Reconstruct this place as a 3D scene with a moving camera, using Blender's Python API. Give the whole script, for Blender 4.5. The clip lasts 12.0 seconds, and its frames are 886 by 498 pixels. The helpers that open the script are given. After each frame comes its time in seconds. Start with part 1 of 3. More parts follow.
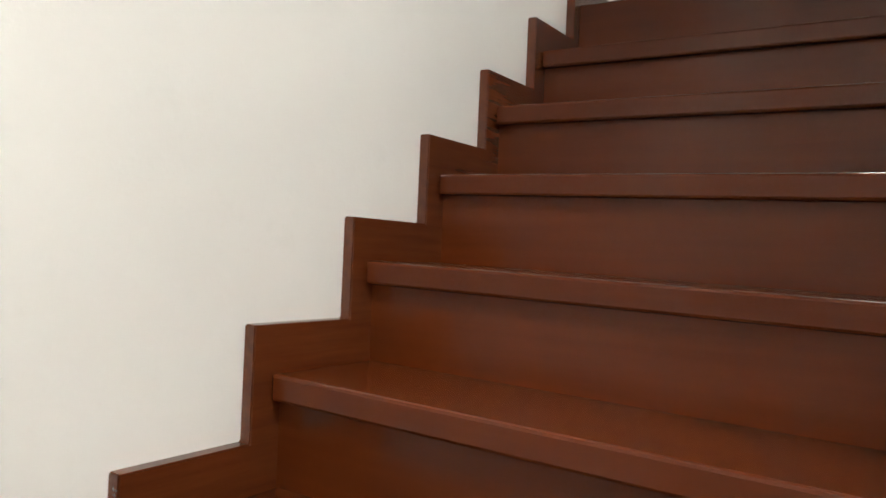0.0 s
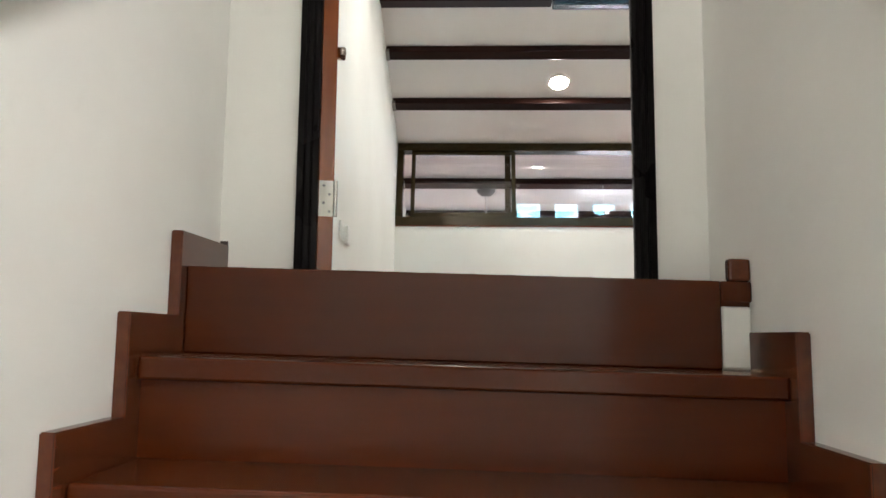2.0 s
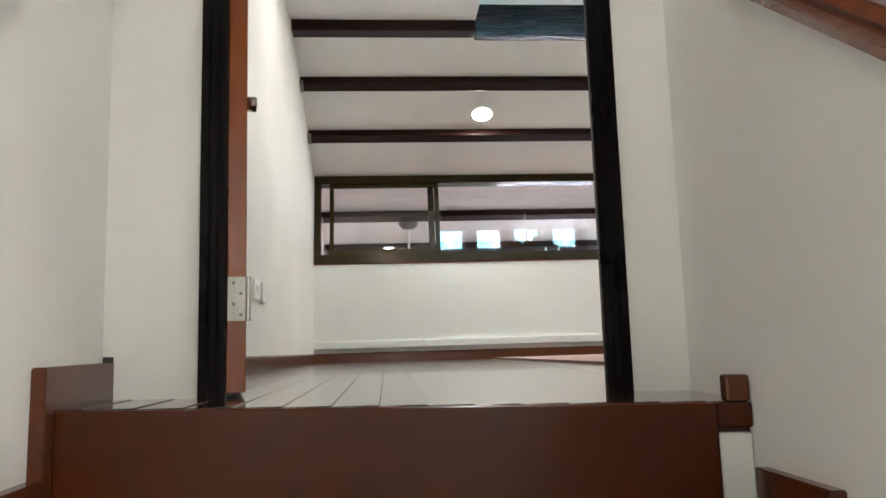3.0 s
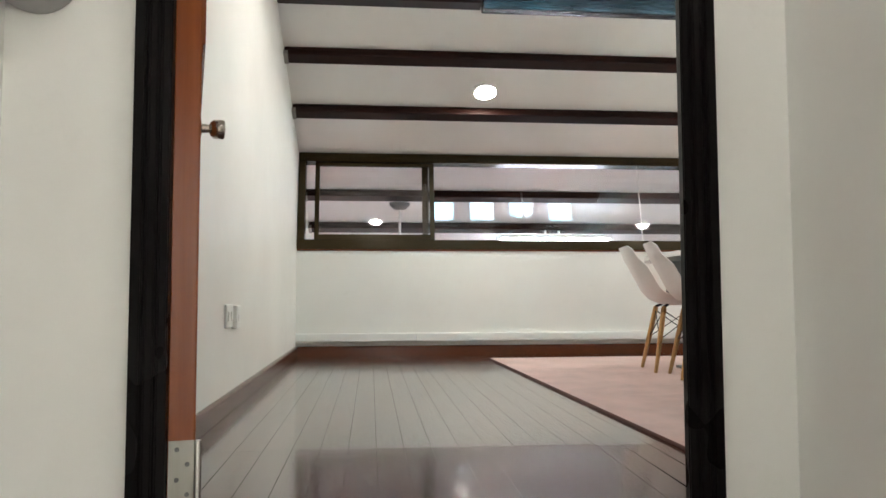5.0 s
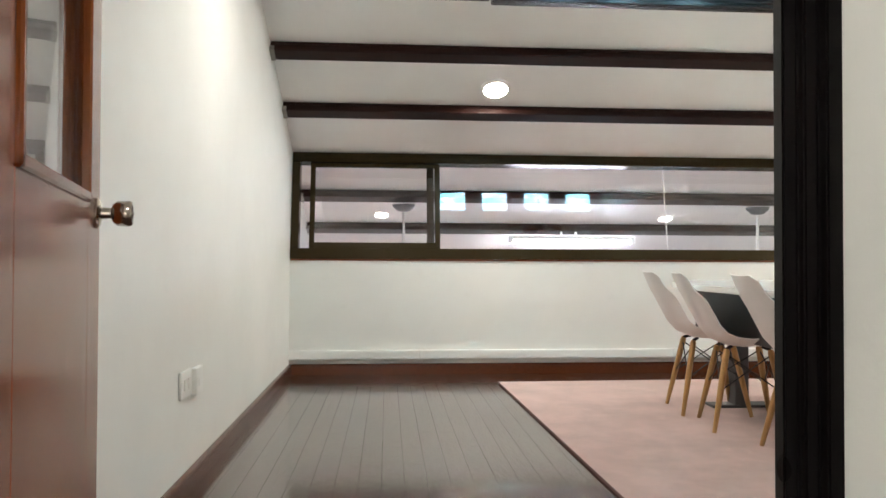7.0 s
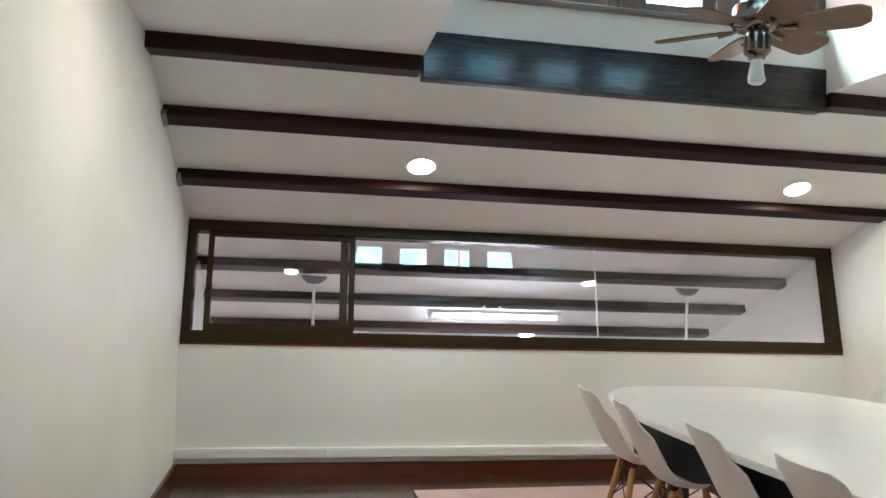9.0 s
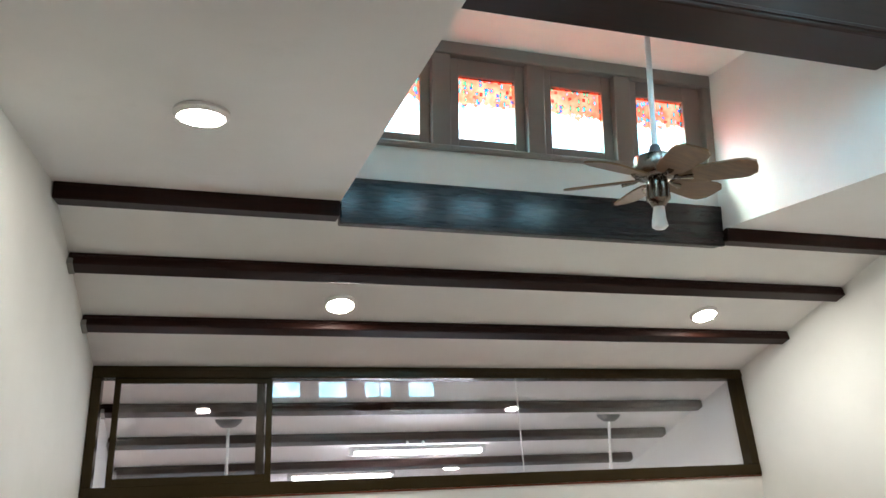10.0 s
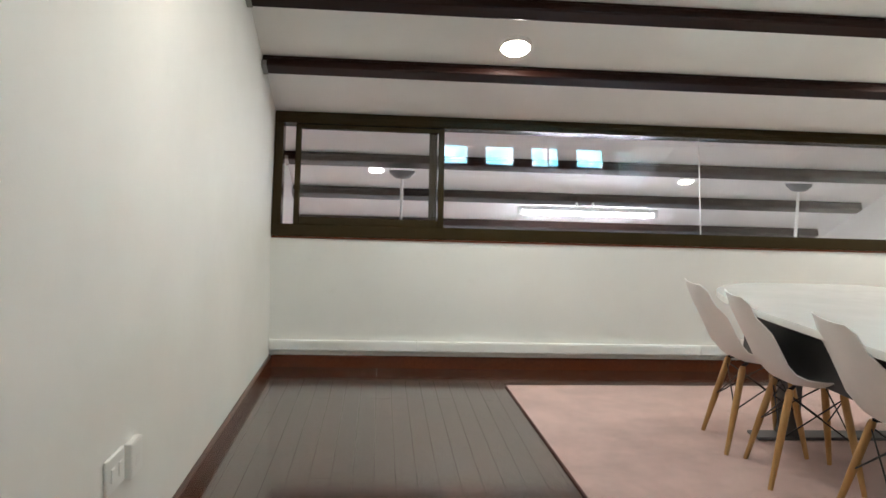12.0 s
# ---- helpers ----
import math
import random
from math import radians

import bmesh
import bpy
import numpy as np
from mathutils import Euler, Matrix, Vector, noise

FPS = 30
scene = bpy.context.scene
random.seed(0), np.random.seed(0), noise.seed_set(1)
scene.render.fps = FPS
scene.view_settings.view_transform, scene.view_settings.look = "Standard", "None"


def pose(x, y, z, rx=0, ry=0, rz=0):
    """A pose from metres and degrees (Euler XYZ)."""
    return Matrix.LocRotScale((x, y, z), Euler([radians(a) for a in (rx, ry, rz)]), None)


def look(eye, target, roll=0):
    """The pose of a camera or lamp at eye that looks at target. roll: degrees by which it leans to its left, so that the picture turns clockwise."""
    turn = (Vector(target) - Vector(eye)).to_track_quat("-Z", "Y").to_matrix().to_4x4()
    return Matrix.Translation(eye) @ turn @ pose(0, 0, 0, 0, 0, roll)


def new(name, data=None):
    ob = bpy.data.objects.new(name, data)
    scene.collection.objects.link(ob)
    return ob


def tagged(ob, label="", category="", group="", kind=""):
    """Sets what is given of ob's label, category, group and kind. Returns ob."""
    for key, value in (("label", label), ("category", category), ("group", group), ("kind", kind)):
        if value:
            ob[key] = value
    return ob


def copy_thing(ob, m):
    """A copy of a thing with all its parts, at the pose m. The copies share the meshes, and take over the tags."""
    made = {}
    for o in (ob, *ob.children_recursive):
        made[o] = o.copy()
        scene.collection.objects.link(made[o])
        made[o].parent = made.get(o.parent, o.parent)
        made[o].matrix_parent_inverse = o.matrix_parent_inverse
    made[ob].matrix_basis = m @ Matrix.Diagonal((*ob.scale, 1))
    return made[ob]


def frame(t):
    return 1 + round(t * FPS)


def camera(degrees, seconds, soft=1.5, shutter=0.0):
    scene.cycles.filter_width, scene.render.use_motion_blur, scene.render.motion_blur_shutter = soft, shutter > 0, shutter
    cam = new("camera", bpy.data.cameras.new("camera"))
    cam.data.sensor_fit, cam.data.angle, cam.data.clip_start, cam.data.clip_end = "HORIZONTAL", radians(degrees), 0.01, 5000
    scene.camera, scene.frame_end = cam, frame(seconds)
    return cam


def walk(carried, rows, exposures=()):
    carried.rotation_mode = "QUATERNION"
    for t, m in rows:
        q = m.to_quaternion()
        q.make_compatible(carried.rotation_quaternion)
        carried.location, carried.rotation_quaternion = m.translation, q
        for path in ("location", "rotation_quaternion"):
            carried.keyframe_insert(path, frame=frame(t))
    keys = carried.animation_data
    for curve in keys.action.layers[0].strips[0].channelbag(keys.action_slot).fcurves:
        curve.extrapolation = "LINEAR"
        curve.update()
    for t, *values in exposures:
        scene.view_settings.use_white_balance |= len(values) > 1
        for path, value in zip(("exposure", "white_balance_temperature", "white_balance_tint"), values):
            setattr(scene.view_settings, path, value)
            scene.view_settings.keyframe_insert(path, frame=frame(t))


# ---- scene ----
cam = camera(61.3, 12.0)
PATH = [
    (0, (1.019, -2.342, -0.786), (-0.108, -0.689, -0.772), 2.5),
    (0.5, (0.878, -2.26, -0.626), (0.11, -0.416, -0.535), 1.9),
    (1, (0.866, -2.188, -0.429), (0.462, -0.236, -0.269), 1.6),
    (1.5, (0.801, -2.049, -0.285), (0.601, -0.071, -0.072), 1.2),
    (2, (0.704, -1.942, -0.161), (0.634, 0.043, 0.07), 0.6),
    (2.5, (0.647, -1.834, -0.007), (0.744, 0.148, 0.244), -0.8),
    (3, (0.648, -1.646, 0.083), (0.8, 0.33, 0.351), -1.7),
    (3.5, (0.613, -1.509, 0.208), (0.771, 0.47, 0.444), -1.3),
    (5.5, (0.611, -1.061, 0.579), (0.806, 0.928, 0.675), 0.0),
    (6, (0.612, -0.939, 0.66), (0.789, 1.052, 0.729), 0.3),
    (6.5, (0.67, -0.824, 0.711), (0.867, 1.166, 0.753), 0.7),
    (7, (0.739, -0.689, 0.856), (0.887, 1.305, 0.891), 0.2),
    (9, (0.767, -0.165, 1.315), (1.139, 1.798, 1.41), 1.9),
    (9.5, (0.776, -0.139, 1.406), (1.337, 1.762, 1.674), 1.4),
    (10, (0.758, -0.164, 1.441), (1.326, 1.709, 1.849), -0.5),
    (10.5, (0.787, -0.157, 1.408), (1.279, 1.747, 1.773), -0.8),
    (11, (0.812, -0.133, 1.305), (1.12, 1.836, 1.465), 0.2),
    (11.5, (0.776, -0.091, 1.178), (0.919, 1.903, 1.122), 1.5),
    (12, (0.72, 0.034, 1.209), (0.889, 2.021, 1.053), 1.8),
]
walk(cam, [(t, look(eye, target, roll)) for t, eye, target, roll in PATH], exposures=[(0.0, 5.1), (1.0, 5.25), (2.0, 5.15), (3.5, 5.0), (5.5, 5.0), (7.0, 5.06), (8.8, 4.6), (10.0, 4.5), (11.0, 4.57), (12.0, 4.74)])

# ---- world, daylight ----
world = bpy.data.worlds.new("daylight")
scene.world = world
world.use_nodes = True
wn = world.node_tree.nodes
sky = wn.new("ShaderNodeTexSky")
sky.sky_type, sky.sun_disc = "NISHITA", False
sky.dust_density, sky.ozone_density = 5.0, 0.3
sky.sun_elevation, sky.sun_rotation = radians(50), radians(315)
wn["Background"].inputs["Strength"].default_value = 0.15
world.node_tree.links.new(sky.outputs[0], wn["Background"].inputs["Color"])
sun = new("sun", bpy.data.lights.new("sun", "SUN"))
sun.data.energy, sun.data.angle, sun.data.color = 0.6, radians(60), (1.0, 0.96, 0.9)
sun.matrix_world = look((-10, 10, 16.9), (0, 0, 0), 0)

# area lamp added outside the lantern's back windows, to strengthen the sky's light there
skylight = new("skylight", bpy.data.lights.new("skylight", "AREA"))
skylight.data.shape, skylight.data.size, skylight.data.size_y = "RECTANGLE", 2.4, 0.7
skylight.data.energy, skylight.data.color = 2.1, (1.0, 0.93, 0.93)
skylight.matrix_world = look((2.48, 1.30, 3.15), (2.48, 3.0, 3.0), 0)

# ---- sizes of the place, metres ----
XR = 4.975            # the room's width; its left wall is x = 0
YW = 5.04             # foot of the leaning window
LEAN = math.atan2(0.154, 0.833)
SILL, WIN_H = 0.877, 0.846
FLAT = 2.462          # flat part of the ceiling
KINK = 3.52           # where the ceiling turns into the roof slope
SLOPE = 0.448
HIP = 5.22            # outside the window, where the slope steepens
OX0, OX1, OY0, OY1 = 1.33, 3.64, 1.58, 3.56   # the roof lantern's opening
LANTERN = 3.45        # its ceiling
SW0, SW1 = 0.024, 1.343   # stair walls
GOING, RISE, NOSE = 0.24, 0.2, -0.236
STEPS = 11
WF, WALL = 0.06, 0.115  # front and back of the door wall


def roof_z(y):
    """Underside of the roof: flat, then sloping, a little steeper past the window."""
    return FLAT - SLOPE * max(0.0, min(y, HIP) - KINK) - 0.485 * max(0.0, y - HIP)


# ---- mesh helpers ----
def bm_box(x0, x1, y0, y1, z0, z1, bevel=0.0, seg=1, bm=None):
    out = bm or bmesh.new()
    vs = [out.verts.new((x, y, z)) for x in (x0, x1) for y in (y0, y1) for z in (z0, z1)]
    fs = [out.faces.new([vs[i] for i in q]) for q in
          ((0, 1, 3, 2), (4, 6, 7, 5), (0, 4, 5, 1), (2, 3, 7, 6), (0, 2, 6, 4), (1, 5, 7, 3))]
    if bevel:
        edges = list({e for f in fs for e in f.edges})
        bmesh.ops.bevel(out, geom=edges, offset=bevel, segments=seg, affect="EDGES", profile=0.5)
    return out


def bm_prism(points, axis, a, b, bevel=0.0, bm=None):
    """A closed outline of pairs, drawn out along an axis from a to b."""
    out = bm or bmesh.new()

    def at(p, v):
        q = list(p)
        q.insert("xyz".index(axis), v)
        return q
    lo = [out.verts.new(at(p, a)) for p in points]
    hi = [out.verts.new(at(p, b)) for p in points]
    fs = [out.faces.new(lo), out.faces.new(hi[::-1])]
    n = len(points)
    fs += [out.faces.new((lo[i], hi[i], hi[(i + 1) % n], lo[(i + 1) % n])) for i in range(n)]
    bmesh.ops.recalc_face_normals(out, faces=fs)
    if bevel:
        bmesh.ops.bevel(out, geom=list({e for f in fs for e in f.edges}), offset=bevel, segments=2, affect="EDGES")
    return out


def bm_tube(points, radii, sides=12, bm=None, cap=True):
    """A round bar along points."""
    out = bm or bmesh.new()
    pts = [Vector(p) for p in points]
    if not hasattr(radii, "__len__"):
        radii = [radii] * len(pts)
    rings = []
    side = None
    for i, p in enumerate(pts):
        d = (pts[min(i + 1, len(pts) - 1)] - pts[max(i - 1, 0)]).normalized()
        if side is None:
            side = d.orthogonal().normalized()
        side = (side - d * side.dot(d)).normalized()
        up = d.cross(side)
        rings.append([out.verts.new(p + (side * math.cos(2 * math.pi * k / sides) + up * math.sin(2 * math.pi * k / sides)) * radii[i])
                      for k in range(sides)])
    for a, b in zip(rings, rings[1:]):
        for k in range(sides):
            out.faces.new((a[k], a[(k + 1) % sides], b[(k + 1) % sides], b[k]))
    if cap:
        out.faces.new(rings[0][::-1])
        out.faces.new(rings[-1])
    return out


def bm_lathe(profile, sides=32, bm=None):
    """Radius and height pairs turned about z."""
    out = bm or bmesh.new()
    rings = []
    for r, z in profile:
        if r < 1e-6:
            rings.append([out.verts.new((0, 0, z))])
        else:
            rings.append([out.verts.new((r * math.cos(2 * math.pi * k / sides), r * math.sin(2 * math.pi * k / sides), z)) for k in range(sides)])
    for a, b in zip(rings, rings[1:]):
        for k in range(sides):
            if len(a) == 1 and len(b) == 1:
                continue
            if len(a) == 1:
                out.faces.new((a[0], b[(k + 1) % sides], b[k]))
            elif len(b) == 1:
                out.faces.new((a[k], a[(k + 1) % sides], b[0]))
            else:
                out.faces.new((a[k], a[(k + 1) % sides], b[(k + 1) % sides], b[k]))
    bmesh.ops.recalc_face_normals(out, faces=out.faces)
    return out


def mesh_of(name, bm, material, smooth=False, m=None):
    if m is not None:
        bmesh.ops.transform(bm, matrix=m, verts=bm.verts)
    bmesh.ops.recalc_face_normals(bm, faces=bm.faces)
    data = bpy.data.meshes.new(name)
    bm.to_mesh(data)
    bm.free()
    if smooth:
        for p in data.polygons:
            p.use_smooth = True
        data.set_sharp_from_angle(angle=radians(40))
    data.materials.append(material)
    return data


def thing(name, bm, material, label, category, kind="", group="", smooth=False, m=None):
    return tagged(new(name, mesh_of(name, bm, material, smooth, m)), label, category, group, kind)


def empty(name, label, category, kind="", group="", m=None):
    ob = tagged(new(name), label, category, group, kind)
    if m is not None:
        ob.matrix_world = m
    return ob


def part(name, bm, material, parent, label="", smooth=False, m=None):
    ob = new(name, mesh_of(name, bm, material, smooth, m))
    ob.parent = parent
    return tagged(ob, label)


# ---- materials ----
def base_material(name):
    mat = bpy.data.materials.new(name)
    mat.use_nodes = True
    nt = mat.node_tree
    return mat, nt, nt.nodes["Principled BSDF"]


def tex_noise(nt, scale, detail=4.0, stretch=(1, 1, 1), rough=0.55, space="Object", random_shift=False):
    co = nt.nodes.new("ShaderNodeTexCoord")
    mp = nt.nodes.new("ShaderNodeMapping")
    mp.inputs["Scale"].default_value = stretch
    nt.links.new(co.outputs[space], mp.inputs["Vector"])
    if random_shift:
        info = nt.nodes.new("ShaderNodeObjectInfo")
        mul = nt.nodes.new("ShaderNodeMath")
        mul.operation = "MULTIPLY"
        mul.inputs[1].default_value = 37.0
        nt.links.new(info.outputs["Random"], mul.inputs[0])
        nt.links.new(mul.outputs[0], mp.inputs["Location"])
    nz = nt.nodes.new("ShaderNodeTexNoise")
    nz.inputs["Scale"].default_value = scale
    nz.inputs["Detail"].default_value = detail
    nz.inputs["Roughness"].default_value = rough
    nt.links.new(mp.outputs[0], nz.inputs["Vector"])
    return nz.outputs["Fac"]


def ramp(nt, fac, stops):
    r = nt.nodes.new("ShaderNodeValToRGB")
    els = r.color_ramp.elements
    while len(els) < len(stops):
        els.new(0.5)
    for el, (p, c) in zip(els, stops):
        el.position, el.color = p, (*c, 1) if len(c) == 3 else c
    nt.links.new(fac, r.inputs[0])
    return r.outputs["Color"]


def mix(nt, a, b, fac, mode="MIX"):
    n = nt.nodes.new("ShaderNodeMix")
    n.data_type, n.blend_type = "RGBA", mode
    for sock, v in ((n.inputs[6], a), (n.inputs[7], b), (n.inputs[0], fac)):
        if hasattr(v, "is_linked"):
            nt.links.new(v, sock)
        else:
            sock.default_value = v if isinstance(v, float) else (*v, 1)
    return n.outputs[2]


def bump(nt, bsdf, height, strength, distance):
    b = nt.nodes.new("ShaderNodeBump")
    b.inputs["Strength"].default_value, b.inputs["Distance"].default_value = strength, distance
    nt.links.new(height, b.inputs["Height"])
    nt.links.new(b.outputs[0], bsdf.inputs["Normal"])


def to_range(nt, fac, lo, hi):
    n = nt.nodes.new("ShaderNodeMapRange")
    n.inputs["To Min"].default_value, n.inputs["To Max"].default_value = lo, hi
    n.interpolation_type = "SMOOTHSTEP"
    n.inputs["From Min"].default_value, n.inputs["From Max"].default_value = 0.2, 0.8
    nt.links.new(fac, n.inputs["Value"])
    return n.outputs[0]


def paint(name, colour, rough=0.6, vary=0.06, grain=90.0, relief=0.0015):
    mat, nt, b = base_material(name)
    big = tex_noise(nt, 1.3, 5)
    dark = tuple(c * (1 - vary) for c in colour)
    col = ramp(nt, big, [(0.35, dark), (0.65, colour)])
    scuff = ramp(nt, tex_noise(nt, 6.0, 8, rough=0.7), [(0.28, tuple(c * 0.93 for c in colour)), (0.4, (1, 1, 1))])
    nt.links.new(mix(nt, col, scuff, 0.15, "MULTIPLY"), b.inputs["Base Color"])
    nt.links.new(to_range(nt, tex_noise(nt, 9.0, 4), rough - 0.07, rough + 0.07), b.inputs["Roughness"])
    bump(nt, b, tex_noise(nt, grain, 6), 0.25, relief)
    return mat


def varnished(name, dark, light, rough, along="y", grain=14.0, random_shift=False, coat=0.3, wear=0.0, figure=0.35):
    """Stained wood under varnish, with the grain running along one axis."""
    mat, nt, b = base_material(name)
    st = {"x": (0.06, 1, 1), "y": (1, 0.06, 1), "z": (1, 1, 0.06)}[along]
    fine = tex_noise(nt, grain * 6, 6, st, 0.6, random_shift=random_shift)
    broad = tex_noise(nt, grain * 0.35, 4, st, random_shift=random_shift)
    col = ramp(nt, fine, [(0.3, dark), (0.72, light)])
    col = mix(nt, col, tuple(c * 0.72 for c in dark), to_range(nt, broad, 0.0, figure))
    if random_shift:
        info = nt.nodes.new("ShaderNodeObjectInfo")
        tone = ramp(nt, info.outputs["Random"], [(0.0, (0.72, 0.72, 0.74)), (1.0, (1.1, 1.06, 1.04))])
        col = mix(nt, col, tone, 1.0, "MULTIPLY")
    if wear:
        w = ramp(nt, tex_noise(nt, 3.5, 8, rough=0.75), [(0.60, (0, 0, 0)), (0.74, (1, 1, 1))])
        n = nt.nodes.new("ShaderNodeMath")
        n.operation = "MULTIPLY"
        n.inputs[1].default_value = wear
        nt.links.new(w, n.inputs[0])
        col = mix(nt, col, tuple(min(1, c * 1.5 + 0.03) for c in light), n.outputs[0])
    nt.links.new(col, b.inputs["Base Color"])
    nt.links.new(to_range(nt, fine, rough - 0.01, rough + 0.03), b.inputs["Roughness"])
    b.inputs["Coat Weight"].default_value = coat
    b.inputs["Coat Roughness"].default_value = 0.12
    bump(nt, b, fine, 0.12, 0.0006)
    return mat


def metal(name, colour, rough, brushed=True):
    mat, nt, b = base_material(name)
    b.inputs["Metallic"].default_value = 1.0
    nt.links.new(ramp(nt, tex_noise(nt, 8, 5), [(0.3, tuple(c * 0.85 for c in colour)), (0.7, colour)]), b.inputs["Base Color"])
    nt.links.new(to_range(nt, tex_noise(nt, 60, 5, (1, 1, 0.1) if brushed else (1, 1, 1)), rough * 0.7, rough * 1.4), b.inputs["Roughness"])
    return mat


def plain(name, colour, rough=0.5, vary=0.08, scale=12.0, metallic=0.0):
    mat, nt, b = base_material(name)
    nt.links.new(ramp(nt, tex_noise(nt, scale, 5), [(0.3, tuple(c * (1 - vary) for c in colour)), (0.7, colour)]), b.inputs["Base Color"])
    nt.links.new(to_range(nt, tex_noise(nt, scale * 0.4, 2), rough - 0.015, rough + 0.02), b.inputs["Roughness"])
    b.inputs["Metallic"].default_value = metallic
    return mat


def glow(name, colour, strength):
    mat, nt, b = base_material(name)
    b.inputs["Base Color"].default_value = (0.9, 0.9, 0.88, 1)
    b.inputs["Emission Color"].default_value = (*colour, 1)
    b.inputs["Emission Strength"].default_value = strength
    return mat


def clear_glass(name, tint=(0.95, 0.95, 0.96), mirror=0.035):
    """A thin pane: it passes light straight through and mirrors by its angle."""
    mat, nt, b = base_material(name)
    nt.nodes.remove(b)
    thru = nt.nodes.new("ShaderNodeBsdfTransparent")
    thru.inputs[0].default_value = (*tint, 1)
    gloss = nt.nodes.new("ShaderNodeBsdfGlossy")
    gloss.inputs["Roughness"].default_value = 0.0
    lw = nt.nodes.new("ShaderNodeLayerWeight")
    lw.inputs[0].default_value = 0.5
    pw = nt.nodes.new("ShaderNodeMath")
    pw.operation, pw.inputs[1].default_value = "POWER", 5.0
    nt.links.new(lw.outputs["Facing"], pw.inputs[0])
    fr = nt.nodes.new("ShaderNodeMath")
    fr.operation, fr.inputs[1].default_value, fr.inputs[2].default_value = "MULTIPLY_ADD", 1 - mirror, mirror
    nt.links.new(pw.outputs[0], fr.inputs[0])
    mx = nt.nodes.new("ShaderNodeMixShader")
    nt.links.new(fr.outputs[0], mx.inputs[0])
    nt.links.new(thru.outputs[0], mx.inputs[1])
    nt.links.new(gloss.outputs[0], mx.inputs[2])
    nt.links.new(mx.outputs[0], nt.nodes["Material Output"].inputs[0])
    return mat


M_WALL = paint("wall_paint", (0.82, 0.825, 0.785))
M_CEIL = paint("ceiling_paint", (0.82, 0.82, 0.795), rough=0.7)
M_TRIM = plain("trunking_plastic", (0.82, 0.83, 0.80), 0.4, 0.03)
M_STAIR = varnished("stair_varnish", (0.078, 0.0168, 0.0038), (0.102, 0.0222, 0.0053), 0.19, "x", 3.0, True, 0.10, figure=0.3)
M_SKIRT = varnished("skirting_varnish", (0.105, 0.024, 0.007), (0.16, 0.042, 0.012), 0.22, "y", 9.0, True, 0.2)
M_FLOOR = varnished("floor_varnish", (0.042, 0.0135, 0.0070), (0.072, 0.026, 0.014), 0.16, "y", 8.0, True, 0.9)
M_BEAM = varnished("beam_stain", (0.014, 0.0040, 0.0024), (0.028, 0.0080, 0.0046), 0.38, "x", 8.0, True, 0.0, figure=0.2)
M_FASCIA = varnished("fascia_gloss", (0.010, 0.007, 0.007), (0.022, 0.014, 0.013), 0.26, "x", 10.0, True, 0.2)
M_BEAM.node_tree.nodes["Principled BSDF"].inputs["Specular IOR Level"].default_value = 0.15
for m_, spec in ((M_STAIR, 0.2), (M_FASCIA, 0.25)):
    m_.node_tree.nodes["Principled BSDF"].inputs["Specular IOR Level"].default_value = spec
M_FRAME = plain("black_door_frame", (0.005, 0.004, 0.004), 0.28, 0.02)
M_FRAME.node_tree.nodes["Principled BSDF"].inputs["Specular IOR Level"].default_value = 0.12
M_DOOR = varnished("door_varnish", (0.165, 0.040, 0.0085), (0.265, 0.072, 0.016), 0.20, "z", 7.0, True, 0.1)
M_DOOR.node_tree.nodes["Principled BSDF"].inputs["Specular IOR Level"].default_value = 0.32
M_BRONZE = plain("bronze_aluminium", (0.032, 0.021, 0.007), 0.24, 0.04, metallic=0.2)
M_BRONZE.node_tree.nodes["Principled BSDF"].inputs["Specular IOR Level"].default_value = 0.18
M_GLASS = clear_glass("window_glass", mirror=0.065)
M_STEEL = metal("brushed_steel", (0.62, 0.60, 0.57), 0.22)
M_HINGE = metal("hinge_steel", (0.33, 0.32, 0.29), 0.4)
M_CHROME = metal("nickel_knob", (0.42, 0.37, 0.32), 0.16)
M_SHELL = plain("white_shell_plastic", (0.80, 0.79, 0.77), 0.34, 0.03)
M_BEECH = varnished("beech_leg", (0.42, 0.22, 0.07), (0.60, 0.36, 0.13), 0.4, "z", 12.0, True, 0.2)
M_WIRE = plain("black_wire", (0.012, 0.012, 0.012), 0.4)
M_TABLE = plain("white_laminate", (0.82, 0.82, 0.79), 0.22, 0.03)
M_GREY = plain("dark_grey_steel", (0.085, 0.085, 0.088), 0.45)
M_WHITE = plain("white_enamel", (0.80, 0.80, 0.78), 0.35, 0.04)
M_MULL = paint("grey_brown_frame", (0.235, 0.20, 0.18), 0.5)
M_LED = glow("led_diffuser", (1.0, 0.955, 0.86), 13.0)
M_LEDFLAT = glow("led_diffuser_flat", (1.0, 0.955, 0.88), 6.8)
M_TUBE = glow("tube_light", (0.86, 0.88, 1.0), 4.6)
M_HALLFILL = glow("hall_fill_glow", (1.0, 0.955, 0.93), 3.1)
M_STAIRTOP = glow("stair_top_lamp", (1.0, 0.93, 0.90), 5.2)

